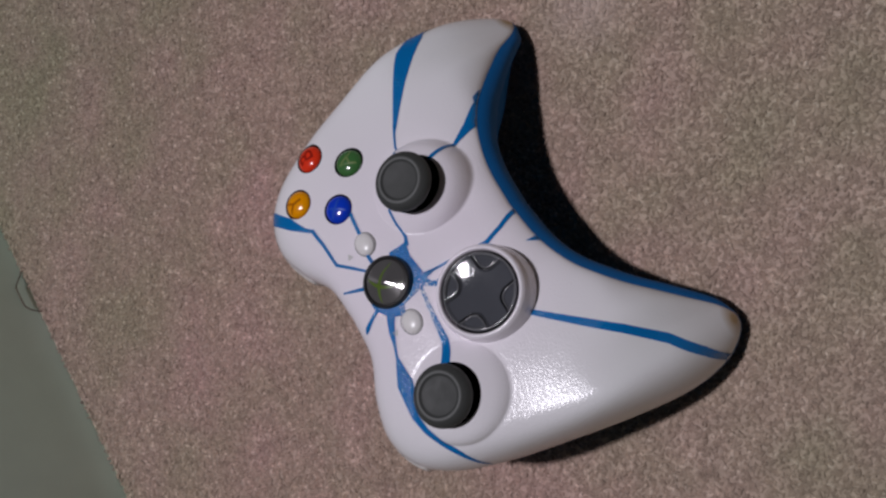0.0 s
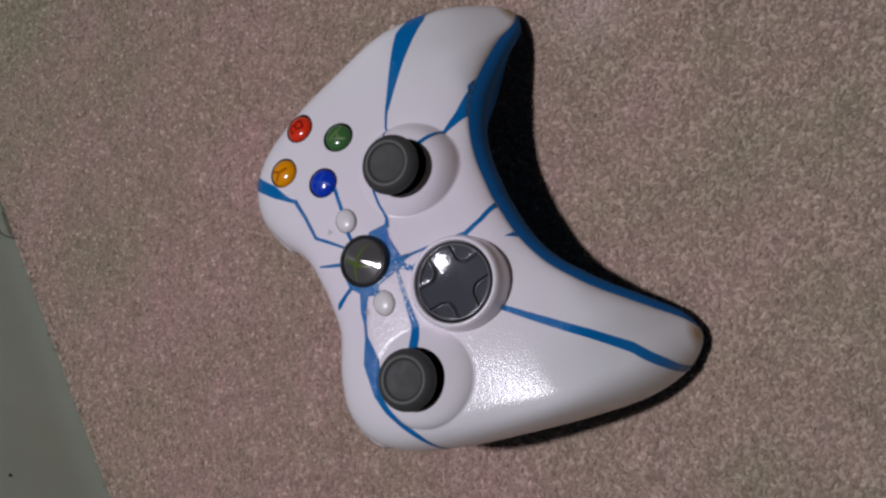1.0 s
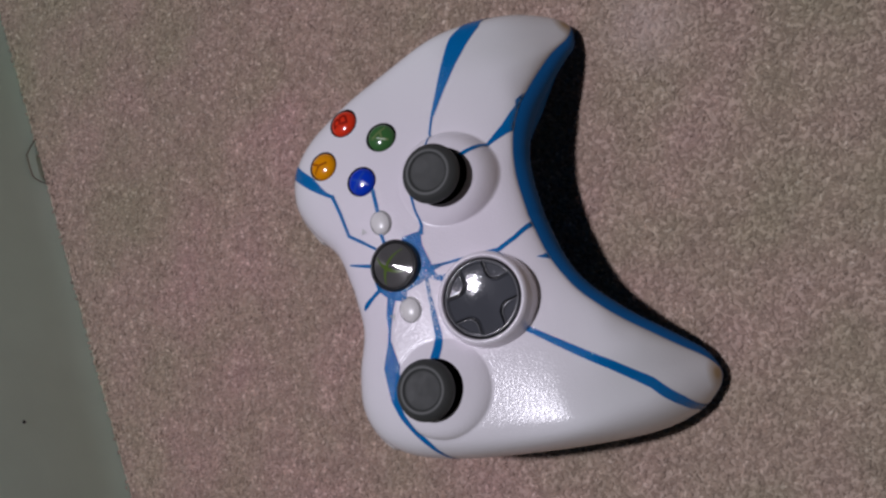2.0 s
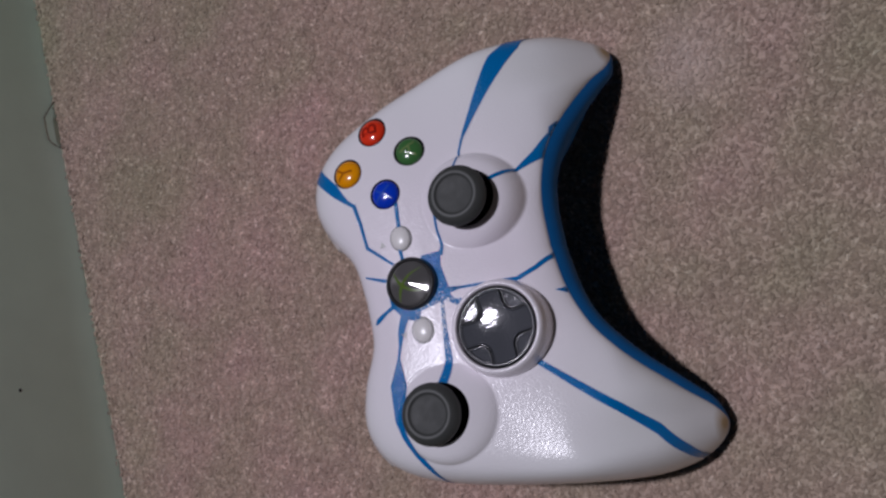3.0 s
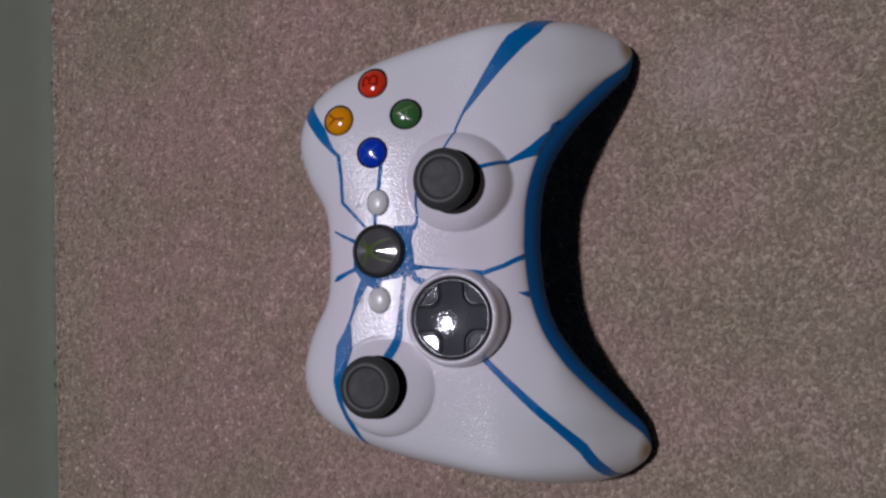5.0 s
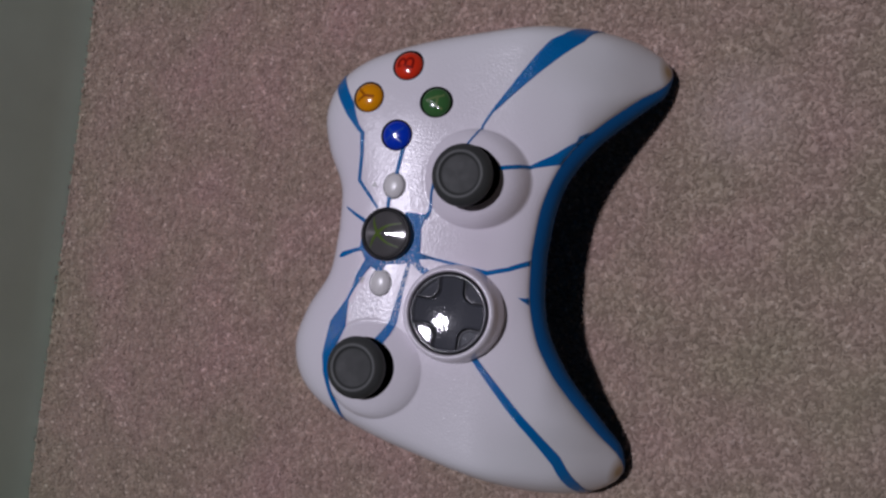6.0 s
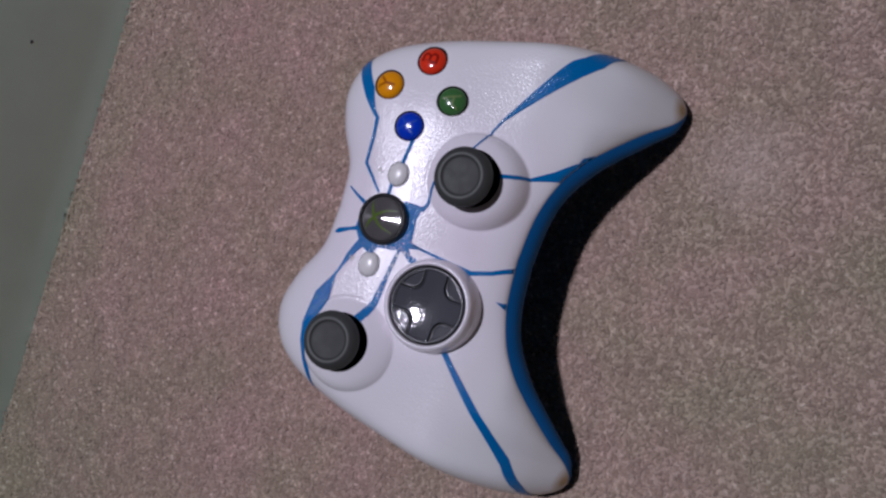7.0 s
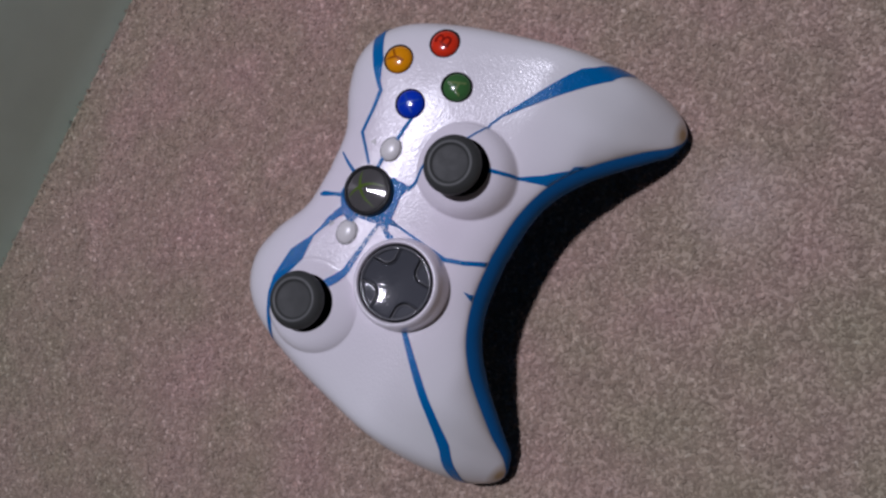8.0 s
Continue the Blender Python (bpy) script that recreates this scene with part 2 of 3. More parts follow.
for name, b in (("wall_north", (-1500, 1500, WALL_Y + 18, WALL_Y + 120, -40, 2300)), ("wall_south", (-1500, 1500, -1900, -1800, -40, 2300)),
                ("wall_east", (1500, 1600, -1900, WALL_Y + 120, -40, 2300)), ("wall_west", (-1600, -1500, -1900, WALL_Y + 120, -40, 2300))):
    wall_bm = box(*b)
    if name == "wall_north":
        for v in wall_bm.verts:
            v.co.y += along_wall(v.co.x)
    tagged(part(name, wall_bm, WALL, smooth=False), "unseen matt near-black wall that closes the room", "wall", kind="structure")
tagged(part("ceiling", box(-1600, 1600, -1900, WALL_Y + 120, 2300, 2400), WALL, smooth=False), "unseen matt near-black ceiling", "ceiling", kind="structure")


def carpet_pile(x0, x1, y0, y1, gap):
    """Short curled strands that lie over one another in all directions, as one mesh."""
    rng = np.random.default_rng(7)
    nx, ny = int((x1 - x0) / gap), int((y1 - y0) / (gap * 0.87))
    gx, gy = np.meshgrid(np.arange(nx), np.arange(ny))
    cx = x0 + (gx + 0.5 * (gy % 2)).ravel() * gap
    cy = y0 + gy.ravel() * gap * 0.87
    n = len(cx)
    cx, cy = cx + rng.normal(0, gap * 0.55, n), cy + rng.normal(0, gap * 0.55, n)
    cy = cy + along_wall(cx) * np.clip((cy - y0) / (y1 - y0), 0, 1)
    rim = y1 + along_wall(cx)
    turn = rng.uniform(0, 6.2832, n)
    long = rng.uniform(1.0, 2.3, n)
    bend = rng.normal(0, 0.35, n) * long
    top = rng.normal(-0.42, 0.15, n)
    # the pile stands up and frays against the skirting
    top = top + rng.uniform(0, 1.5, n) * np.exp(-np.maximum(rim - cy, 0) / 2.2)
    fat = rng.uniform(0.42, 0.8, n)
    ux, uy = np.cos(turn), np.sin(turn)
    sides = 3
    stations = ((-0.5, 0.0, -0.36, 0.75), (0.0, 0.75, 0.05, 1.0), (0.5, 0.0, -0.33, 0.65))
    verts = np.zeros((n, sides * 3, 3))
    for k, (along, bow, drop, w) in enumerate(stations):
        px = cx + ux * long * along - uy * bend * bow
        py = cy + uy * long * along + ux * bend * bow
        pz = top + drop + rng.normal(0, 0.06, n)
        for q in range(sides):
            a = 1.5708 + 6.2832 * q / sides + rng.normal(0, 0.2, n)
            across = fat * w * np.cos(a)
            verts[:, k * sides + q, 0] = px - uy * across
            verts[:, k * sides + q, 1] = np.minimum(py + ux * across, rim - 0.3)
            verts[:, k * sides + q, 2] = pz + 0.55 * fat * w * np.sin(a)
    faces = []
    for k in range(2):
        for q in range(sides):
            t = (q + 1) % sides
            a, b, c, d = k * sides + q, k * sides + t, (k + 1) * sides + t, (k + 1) * sides + q
            faces += [(a, d, c), (a, c, b)]
    faces = np.array(faces)
    per = verts.shape[1]
    idx = (faces[None] + (np.arange(n) * per)[:, None, None]).reshape(-1)
    me = bpy.data.meshes.new("carpet_pile")
    me.vertices.add(n * per)
    me.vertices.foreach_set("co", (verts * U).astype(np.float32).ravel())
    me.loops.add(len(idx))
    me.loops.foreach_set("vertex_index", idx.astype(np.int32))
    me.polygons.add(len(idx) // 3)
    me.polygons.foreach_set("loop_start", np.arange(0, len(idx), 3, dtype=np.int32))
    me.polygons.foreach_set("use_smooth", np.zeros(len(idx) // 3, dtype=bool))
    me.update(calc_edges=True)
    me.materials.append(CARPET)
    return tagged(new("carpet_pile", me), "short twisted beige pink carpet pile covering the floor", "carpet", kind="stuff")


carpet_pile(-230, 315, -190, WALL_Y, 1.15)

# ---- the game controller: shells ----
from mathutils.geometry import delaunay_2d_cdt
# seam line, from the middle of the front round one grip to the middle of the rear: across, ahead, height
HALF = [(0, 21.2, 48), (13, 22.4, 48), (24.5, 29.2, 47.5), (36, 32.8, 47), (46.6, 29.8, 46), (54.4, 21.4, 43.5), (60.4, 8, 39), (65.1, -8, 32.5), (69.3, -25, 23),
        (71.9, -41, 14.5), (70.9, -53, 9.5), (67.0, -60.8, 7), (62.2, -64.2, 7), (57.2, -63.0, 11), (51.2, -59.2, 20), (45.2, -55.0, 26.5), (40, -51.2, 31), (34, -47.6, 35.8), (25.5, -43.1, 38.3), (14, -39.7, 39.2), (0, -38.5, 39.4)]
SPINE = [(0, -7), (20, -4), (38, -3), (50, -13), (57, -29), (62, -50)]
SAMPLES, RINGS = 760, 64

right = spline(HALF, 24)
loop_line = np.vstack([right, (right * (-1, 1, 1))[::-1][1:-1]])
loop_line = np.vstack([loop_line, loop_line[:1]])
EDGE = even(loop_line, SAMPLES, True)
arm = spline([(p[0], p[1]) for p in SPINE], 60)
full = np.vstack([(arm * (-1, 1))[::-1], arm[1:]])
FULL = even(full, 1201)
near = np.array([np.argmin(((FULL - e[:2]) ** 2).sum(1)) for e in EDGE], float)
kernel = np.exp(-0.5 * (np.arange(-24, 25) / 9.0) ** 2)
kernel /= kernel.sum()
near = np.convolve(np.concatenate([near[-24:], near, near[:24]]), kernel, "valid")
CORE = np.stack([np.interp(near, np.arange(1201), FULL[:, k]) for k in range(2)], 1)

WELL_R, WELL_L = (19.5, -22.6), (-40.2, 0.3)
WELL_RADIUS = 14.8
HOLE_RADIUS = 9.0
HOLE_R, HOLE_L = (19.7, -22.7), (-39.9, 0.7)
BUTTON_B, BUTTON_A, BUTTON_Y, BUTTON_X = (51.7, 1.8), (41.0, -8.6), (40.8, 12.1), (29.9, 1.5)
HOLES = [(*HOLE_R, HOLE_RADIUS), (*HOLE_L, HOLE_RADIUS)] + [(*p, 4.8) for p in (BUTTON_B, BUTTON_A, BUTTON_Y, BUTTON_X)]


def in_hole(x, y):
    return any(math.hypot(x - cx, y - cy) < radius - 0.02 for cx, cy, radius in HOLES)


def crown(x, y):
    """Height of the face over the floor, before it rolls down to the seam."""
    back = np.maximum(-y, 0)
    h = 58.8 + 0.225 * y - 0.17 * (back - 6 * (1 - np.exp(-back / 6)))
    # the backs of the grips fall away faster on their outer side
    h = h - (0.006 + 0.0105 * sstep(46, 58, np.abs(x))) * np.minimum(y + 30, 0) ** 2
    h = h - 0.010 * np.maximum(y - 12, 0) ** 2
    # the face falls away a little towards both sides
    u = np.abs(x) - 36
    h = h - 0.053 * (np.sqrt(u ** 2 + 36) + u) * sstep(-36, -8, y)
    return h + 1.2 * sstep(-28, -40, y) * sstep(40, 20, np.abs(x))


def pods(x, y, z):
    """Stick seats: flatter discs that sink into the face ahead and stand proud behind, with a steep rim."""
    for (cx, cy), level in ((WELL_R, 58.4), (WELL_L, 63.6)):
        r = np.hypot(x - cx, y - cy) / WELL_RADIUS
        d = y - cy
        flat = level + 0.19 * d - 5.1 * r - 0.005 * np.minimum(d + 2, 0) ** 2
        z = z + (flat - z) * np.maximum(1 - r ** 11, 0) ** 0.8
    return z


def belly(x, y):
    u = np.abs(x)
    h = 15 - 14.7 * sstep(-22, -56, y) - 14.7 * sstep(30, 18, u) * sstep(-18, -4, y)
    return h


def rings(upper, plain=False):
    r = np.sin(0.5 * math.pi * np.linspace(0, 1, RINGS + 1))
    rr = r[:, None]
    x = CORE[None, :, 0] + (EDGE[None, :, 0] - CORE[None, :, 0]) * rr
    y = CORE[None, :, 1] + (EDGE[None, :, 1] - CORE[None, :, 1]) * rr
    zs = EDGE[None, :, 2]
    slim = sstep(-22, -48, EDGE[:, 1])[None, :] * sstep(30, 48, np.abs(EDGE[:, 0]))[None, :]
    if upper:
        n = 5.0 - 2.4 * slim
        rise = crown(x, y) - zs
        rise = 0.5 * (rise + np.sqrt(rise ** 2 + 2))
        z = zs + rise * np.sqrt(np.maximum(1 - rr ** n, 0))
        z = z if plain else pods(x, y, z)
    else:
        n = 3.5 - 0.9 * slim
        z = zs - (zs - belly(x, y)) * np.sqrt(np.maximum(1 - rr ** n, 0))
        # the side swells a little below the seam
        t = np.clip((zs - z) / 14, 0, 1)
        way = np.roll(EDGE, -3, 0)[:, :2] - np.roll(EDGE, 3, 0)[:, :2]
        d = (np.stack([-way[:, 1], way[:, 0]], 1) / np.linalg.norm(way, axis=1, keepdims=True))[None]
        swell = 2.3 * 4 * t * (1 - t) * sstep(0.2, 0.6, -d[:, :, 1]) * sstep(64, 54, np.abs(EDGE[None, :, 0]))
        x, y = x + d[:, :, 0] * swell, y + d[:, :, 1] * swell
    return np.stack([x, y, z], 2)


def shell(upper):
    """One sheet of small triangles over the plan, welded along the spine."""
    g = rings(upper)
    m = g.shape[1]
    if not upper:
        bm = bmesh.new()
        rows = [[bm.verts.new(v) for v in ring] for ring in g]
        for a, b in zip(rows, rows[1:]):
            for i in range(m):
                j = (i + 1) % m
                bm.faces.new((a[i], a[j], b[j], b[i]))
        return bm
    pts = [tuple(p) for p in g[-1]]
    taken = {}
    # close rings of points along the rims of the stick seats keep those edges clean
    base = rings(True, True).reshape(-1, 3)
    circles = [(cx, cy, k * WELL_RADIUS) for cx, cy in (WELL_R, WELL_L) for k in (0.80, 0.86, 0.91, 0.95, 0.97, 0.985, 0.998, 1.02, 1.05)]
    circles += [(cx, cy, radius + more) for cx, cy, radius in HOLES for more in (0, 0.36)]
    for ox, oy, r in circles:
        for a in np.arange(220 if r > 6 else 110) * 2 * math.pi / (220 if r > 6 else 110):
            x, y = ox + r * math.cos(a), oy + r * math.sin(a)
            d2 = (base[:, 0] - x) ** 2 + (base[:, 1] - y) ** 2
            some = np.argpartition(d2, 12)[:12]
            w = np.exp(-d2[some] / 0.5)[:, None]
            fit = np.linalg.lstsq(np.stack([base[some, 0] - x, base[some, 1] - y, np.ones(12)], 1) * w, base[some, 2:] * w, rcond=None)[0]
            if np.min((EDGE[:, 0] - x) ** 2 + (EDGE[:, 1] - y) ** 2) < 4.0:
                continue
            z = float(pods(np.array([x]), np.array([y]), fit[2])[0])
            taken.setdefault((math.floor(x / 0.36), math.floor(y / 0.36)), []).append((x, y))
            pts.append((x, y, z))
    for ring in g[-2::-1]:
        for x, y, z in ring:
            key = (math.floor(x / 0.36), math.floor(y / 0.36))
            if any((px - x) ** 2 + (py - y) ** 2 < 0.11 for a in (-1, 0, 1) for b in (-1, 0, 1) for px, py in taken.get((key[0] + a, key[1] + b), ())):
                if np.min((EDGE[:, 0] - x) ** 2 + (EDGE[:, 1] - y) ** 2) > 9.0:
                    continue
            taken.setdefault(key, []).append((x, y))
            pts.append((x, y, z))
    flat, _, faces, origin, _, _ = delaunay_2d_cdt([Vector(p[:2]) for p in pts], [], [list(range(m))], 1, 1e-5)
    bm = bmesh.new()
    verts = [bm.verts.new((v.x, v.y, pts[o[0]][2])) if o else None for v, o in zip(flat, origin)]
    for f in faces:
        three = [verts[k] for k in f]
        if None not in three:
            bm.faces.new(three)
    bmesh.ops.delete(bm, geom=[v for v in bm.verts if not v.link_faces], context="VERTS")
    return bm


controller = tagged(new("game_controller"), "white wireless game controller with blue crackle stripes lying on the carpet", "game controller")
top_bm = shell(True)
top_shell = part("top_shell", top_bm, WHITE, controller, "white sprayed upper shell with blue painted stripes")
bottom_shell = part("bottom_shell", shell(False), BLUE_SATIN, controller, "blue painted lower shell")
from mathutils.bvhtree import BVHTree
me = top_shell.data
TREE = BVHTree.FromPolygons([v.co / U for v in me.vertices], [tuple(p.vertices) for p in me.polygons])


def skin(x, y, lift=0.0):
    """The point of the upper shell under (x, y), raised along its normal."""
    hit, normal, _, _ = TREE.ray_cast(Vector((x, y, 120)), Vector((0, 0, -1)))
    if hit is None:
        return None
    if normal.z < 0:
        normal = -normal
    return hit + normal * lift


# ---- controls on the face ----
TILT_FACE = 13.0
def thumbstick(cx, cy, cz, well):
    """Rubber stick with a dished cap; (cx, cy, cz) is the middle of the cap."""
    stick = new("thumbstick")
    stick.parent = controller
    m = at(cx, cy, cz, 9.0)
    cap = rounded([(0, -0.75), (5.6, -0.5), (6.3, 0.1), (6.9, 0.15), (8.1, -0.6), (9.0, -1.7), (9.2, -2.6), (8.9, -3.6), (7.4, -5.0), (5.2, -5.8), (0, -5.8)], 0.7, 4)
    part("cap", lathe(cap), RUBBER, stick, "dark grey rubber cap with a dished top", m)
    # The lip's lighter grey holds its sheen as well as wear.
    part("lip", lathe(rounded([(6.0, -0.4), (6.15, 0.2), (6.6, 0.36), (7.05, 0.2), (7.2, -0.3)], 0.15, 3)), WORN_SHEEN, stick, "lip of the cap, lighter grey for wear and sheen", m)
    part("stem", lathe([(0, -5.2), (4.0, -5.2), (3.7, -15), (0, -15)]), BLACK, stick, "", m)
    hx, hy = well
    base = skin(hx, hy).z
    low = min(skin(hx + HOLE_RADIUS * 1.01 * math.cos(k), hy + HOLE_RADIUS * 1.01 * math.sin(k)).z for k in np.linspace(0, 6.28, 40))
    cup = [(0, low - 11), (7.5, low - 10), (9.5, low - 6), (9.5, low - 1.3), (9.25, low - 1.3), (9.2, low - 6), (7.2, low - 9), (0, low - 10)]
    part("socket", lathe(cup), SOCKET, stick, "black hollow under the stick", at(hx, hy, 0))
    dome = [(6.6 * math.sin(a), base - 9.0 + 5.0 * math.cos(a)) for a in np.linspace(0, math.pi / 2, 12)]
    part("dome", lathe(dome), SOCKET, stick, "black ball joint under the cap", at(hx, hy, 0))
    return stick


thumbstick(19.0, -24.0, 63.8, HOLE_R)
thumbstick(-40.0, 0.7, 67.1, HOLE_L)


def face_button(x, y, material, letter, letter_material, name_colour):
    """A clear dome that sits a little below the rim of its opening in the shell."""
    top = 2.35
    prof = [(4.5 * math.cos(a) ** 0.9 if a < 1.57 else 0, top * math.sin(a)) for a in np.linspace(0, math.pi / 2, 12)]
    prof = [(4.5, -3.0), (4.5, 0.0)] + prof[1:]
    seat = skin(x, y)
    slope = math.degrees(math.atan2(skin(x, y + 4).z - skin(x, y - 4).z, 8))
    lean = -math.degrees(math.atan2(skin(x + 4, y).z - skin(x - 4, y).z, 8))
    m = at(x, y, seat.z, slope, lean) @ Matrix.Translation((0, 0, -0.85))
    button = part("face_button", lathe(prof[::-1]), material, controller, name_colour + " domed plastic button", m)
    part("button_collar", lathe([(0, -3.2), (4.95, -3.2), (4.95, -0.25), (4.86, -0.12), (4.72, -0.3), (4.7, -2.6), (0, -2.6)]), BLACK, button, "dark wall of the opening round the button", at(x, y, seat.z, slope, lean))
    curve = bpy.data.curves.new("letter", "FONT")
    curve.body, curve.size, curve.align_x, curve.align_y = letter, 7.6, "CENTER", "CENTER"
    temp = new("letter_outline", curve)
    deps = bpy.context.evaluated_depsgraph_get()
    flat = bpy.data.meshes.new_from_object(temp.evaluated_get(deps))
    bpy.data.objects.remove(temp)
    bm = bmesh.new()
    bm.from_mesh(flat)
    bpy.data.meshes.remove(flat)
    bmesh.ops.triangulate(bm, faces=bm.faces)
    bmesh.ops.subdivide_edges(bm, edges=bm.edges, cuts=2)
    for v in bm.verts:
        q = min(0.98, math.hypot(v.co.x, v.co.y) / 4.5)
        v.co.z = top * math.sin(math.acos(q ** (1 / 0.9))) + 0.10
    part("letter", bm, letter_material, button, "letter " + letter, m)
    return button


face_button(*BUTTON_B, RED, "B", LETTER_RED, "red")
face_button(*BUTTON_A, GREEN, "A", LETTER_GREEN, "green")
face_button(*BUTTON_Y, ORANGE, "Y", LETTER_ORANGE, "orange")
face_button(*BUTTON_X, ROYAL, "X", LETTER_BLUE, "royal blue")


def small_button(x, y, z):
    prof = [(3.4, -3), (3.4, 0.0)] + [(3.4 * math.cos(a) ** 0.8 if a < 1.57 else 0, 1.4 * math.sin(a)) for a in np.linspace(0.1, math.pi / 2, 8)]
    m = at(x, y, z - 0.5, TILT_FACE) @ Matrix.Diagonal((1.1, 0.92, 1, 1))
    b = part("menu_button", lathe(prof[::-1], 40), WHITE_PLASTIC, controller, "small white oval button", m)
    seat = skin(x, y)
    part("button_surround", lathe(rounded([(3.3, -1), (3.4, 0.05), (3.6, 0.12), (3.75, -0.1), (3.75, -1)], 0.05, 2), 48), GREY, b, "thin grey gap round the button", at(seat.x, seat.y, seat.z, TILT_FACE) @ Matrix.Diagonal((1.1, 0.95, 1, 1)))
    return b


menu_buttons = [small_button(14.6, 0.0, 59.4), small_button(-14.6, 0.3, 59.2)]

# guide button: black collar, spun silver dome, lime crossed strokes
gm = at(0, 0, 60.2, 6.5)
gc = at(0, 0, 60.0, 8.5)
guide = part("guide_button", lathe([(0, 1.0), (0.3, 0.96), (1.5, 0.76), (3, 0.51), (4.5, 0.26), (5.8, 0.04), (6.5, -0.08), (6.8, -0.25), (6.9, -0.5), (6.9, -3)], 96), SILVER, controller, "round spun silver button", gm)
part("collar", lathe(rounded([(6.9, -3), (6.9, 0.1), (7.2, 0.5), (8.0, 0.1), (8.2, -3)], 0.2, 3)), BLACK, guide, "dark ring of the unlit indicator light", gc)


def dome_z(r):
    return float(np.interp(r, [0, 0.3, 1.5, 3, 4.5, 5.8, 6.5], [1.0, 0.96, 0.76, 0.51, 0.26, 0.04, -0.08]))


def stroke(points, widths, z_of, lift=0.05):
    """A tapering painted stroke that lies on a surface."""
    line = spline(points, 10)
    wide = np.interp(np.linspace(0, 1, len(line)), np.linspace(0, 1, len(widths)), widths)
    bm = bmesh.new()
    prev = None
    for i, p in enumerate(line):
        d = line[min(i + 1, len(line) - 1)] - line[max(i - 1, 0)]
        d = d / np.linalg.norm(d)
        s = np.array((-d[1], d[0])) * wide[i] / 2
        row = [bm.verts.new((*(p + s * k), z_of(*(p + s * k)) + lift)) for k in (1, 0, -1)]
        if prev:
            for a in (0, 1):
                bm.faces.new((prev[a], prev[a + 1], row[a + 1], row[a]))
        prev = row
    return bm


for k in (-1, 1):
    part("crossed_stroke", stroke([(-4.6 * k, 4.4), (-2.3 * k, 3.8), (0.2 * k, 2.2), (2.5 * k, -0.8), (3.6 * k, -4.8)], (0.2, 0.8, 1.2, 0.7, 0.15), lambda x, y: dome_z(math.hypot(x, y))), LIME, guide, "lime green curved stroke", gm)

def strand(points, thick):
    line = spline(points, 8)
    bm = bmesh.new()
    prev = None
    for i, p in enumerate(line):
        t = Vector(line[min(i + 1, len(line) - 1)] - line[max(i - 1, 0)]).normalized()
        a = t.cross(Vector((0.3, 0.2, 0.9))).normalized()
        b = t.cross(a)
        row = [bm.verts.new(Vector(p) + (a * math.cos(k * math.pi / 3) + b * math.sin(k * math.pi / 3)) * thick) for k in range(6)]
        if prev:
            for k in range(6):
                bm.faces.new((prev[k], prev[(k + 1) % 6], row[(k + 1) % 6], row[k]))
        prev = row
    return bm


# directional pad: white ring, grey dished disc with four raised lobes
DP = (-20.8, -22.2)
dm = at(DP[0], DP[1], 56.3, 11.5)
dpad = new("directional_pad")
dpad.parent = controller
part("ring", lathe(rounded([(12.0, -4), (12.0, -0.6), (12.4, 0.45), (13.15, 0.38), (13.75, -0.5), (14.35, -3.0), (14.9, -8), (15.1, -12)], 0.3, 3), 96), WHITE, dpad, "white raised ring", dm)


PAD_R = 11.4


def pad_z(x, y):
    """Height of the dished disc: a cross between four corner panels with raised borders."""
    r = math.hypot(x, y)
    inside = 3.2 - math.hypot(max(6.9 - abs(x), 0), max(6.9 - abs(y), 0))
    z = -1.6 + 1.2 * (r / PAD_R) ** 2
    if inside > 0.2:
        # the corner panels are almost level
        z = -0.92 + 0.055 * ((abs(x) + abs(y)) / math.sqrt(2) - 8.2)
    z -= 1.3 * float(sstep(-0.12, 0.02, inside)) - 1.0 * float(sstep(0.22, 0.4, inside))
    z += 0.75 * float(sstep(0.32, 0.0, abs(inside + 0.38)))
    z += 0.12 * float(sstep(0.35, 1.0, inside))
    z += 0.3 * float(sstep(0.4, 0.0, abs(r - PAD_R + 0.75)))
    return z - 1.0 * float(sstep(PAD_R - 0.5, PAD_R, r))


def pad_disc():
    bm = bmesh.new()
    N = 300
    prev = None
    for r in np.concatenate([[0], np.linspace(0.3, PAD_R, 90)]):
        if r == 0:
            row = [bm.verts.new((0, 0, pad_z(0, 0)))]
        else:
            row = [bm.verts.new((r * math.cos(a), r * math.sin(a), pad_z(r * math.cos(a), r * math.sin(a)))) for a in np.arange(N) * 2 * math.pi / N]
        if prev:
            for i in range(N):
                j = (i + 1) % N
                if len(prev) == 1:
                    bm.faces.new((prev[0], row[i], row[j]))
                else:
                    bm.faces.new((prev[i], prev[j], row[j], row[i]))
        prev = row
    return bm


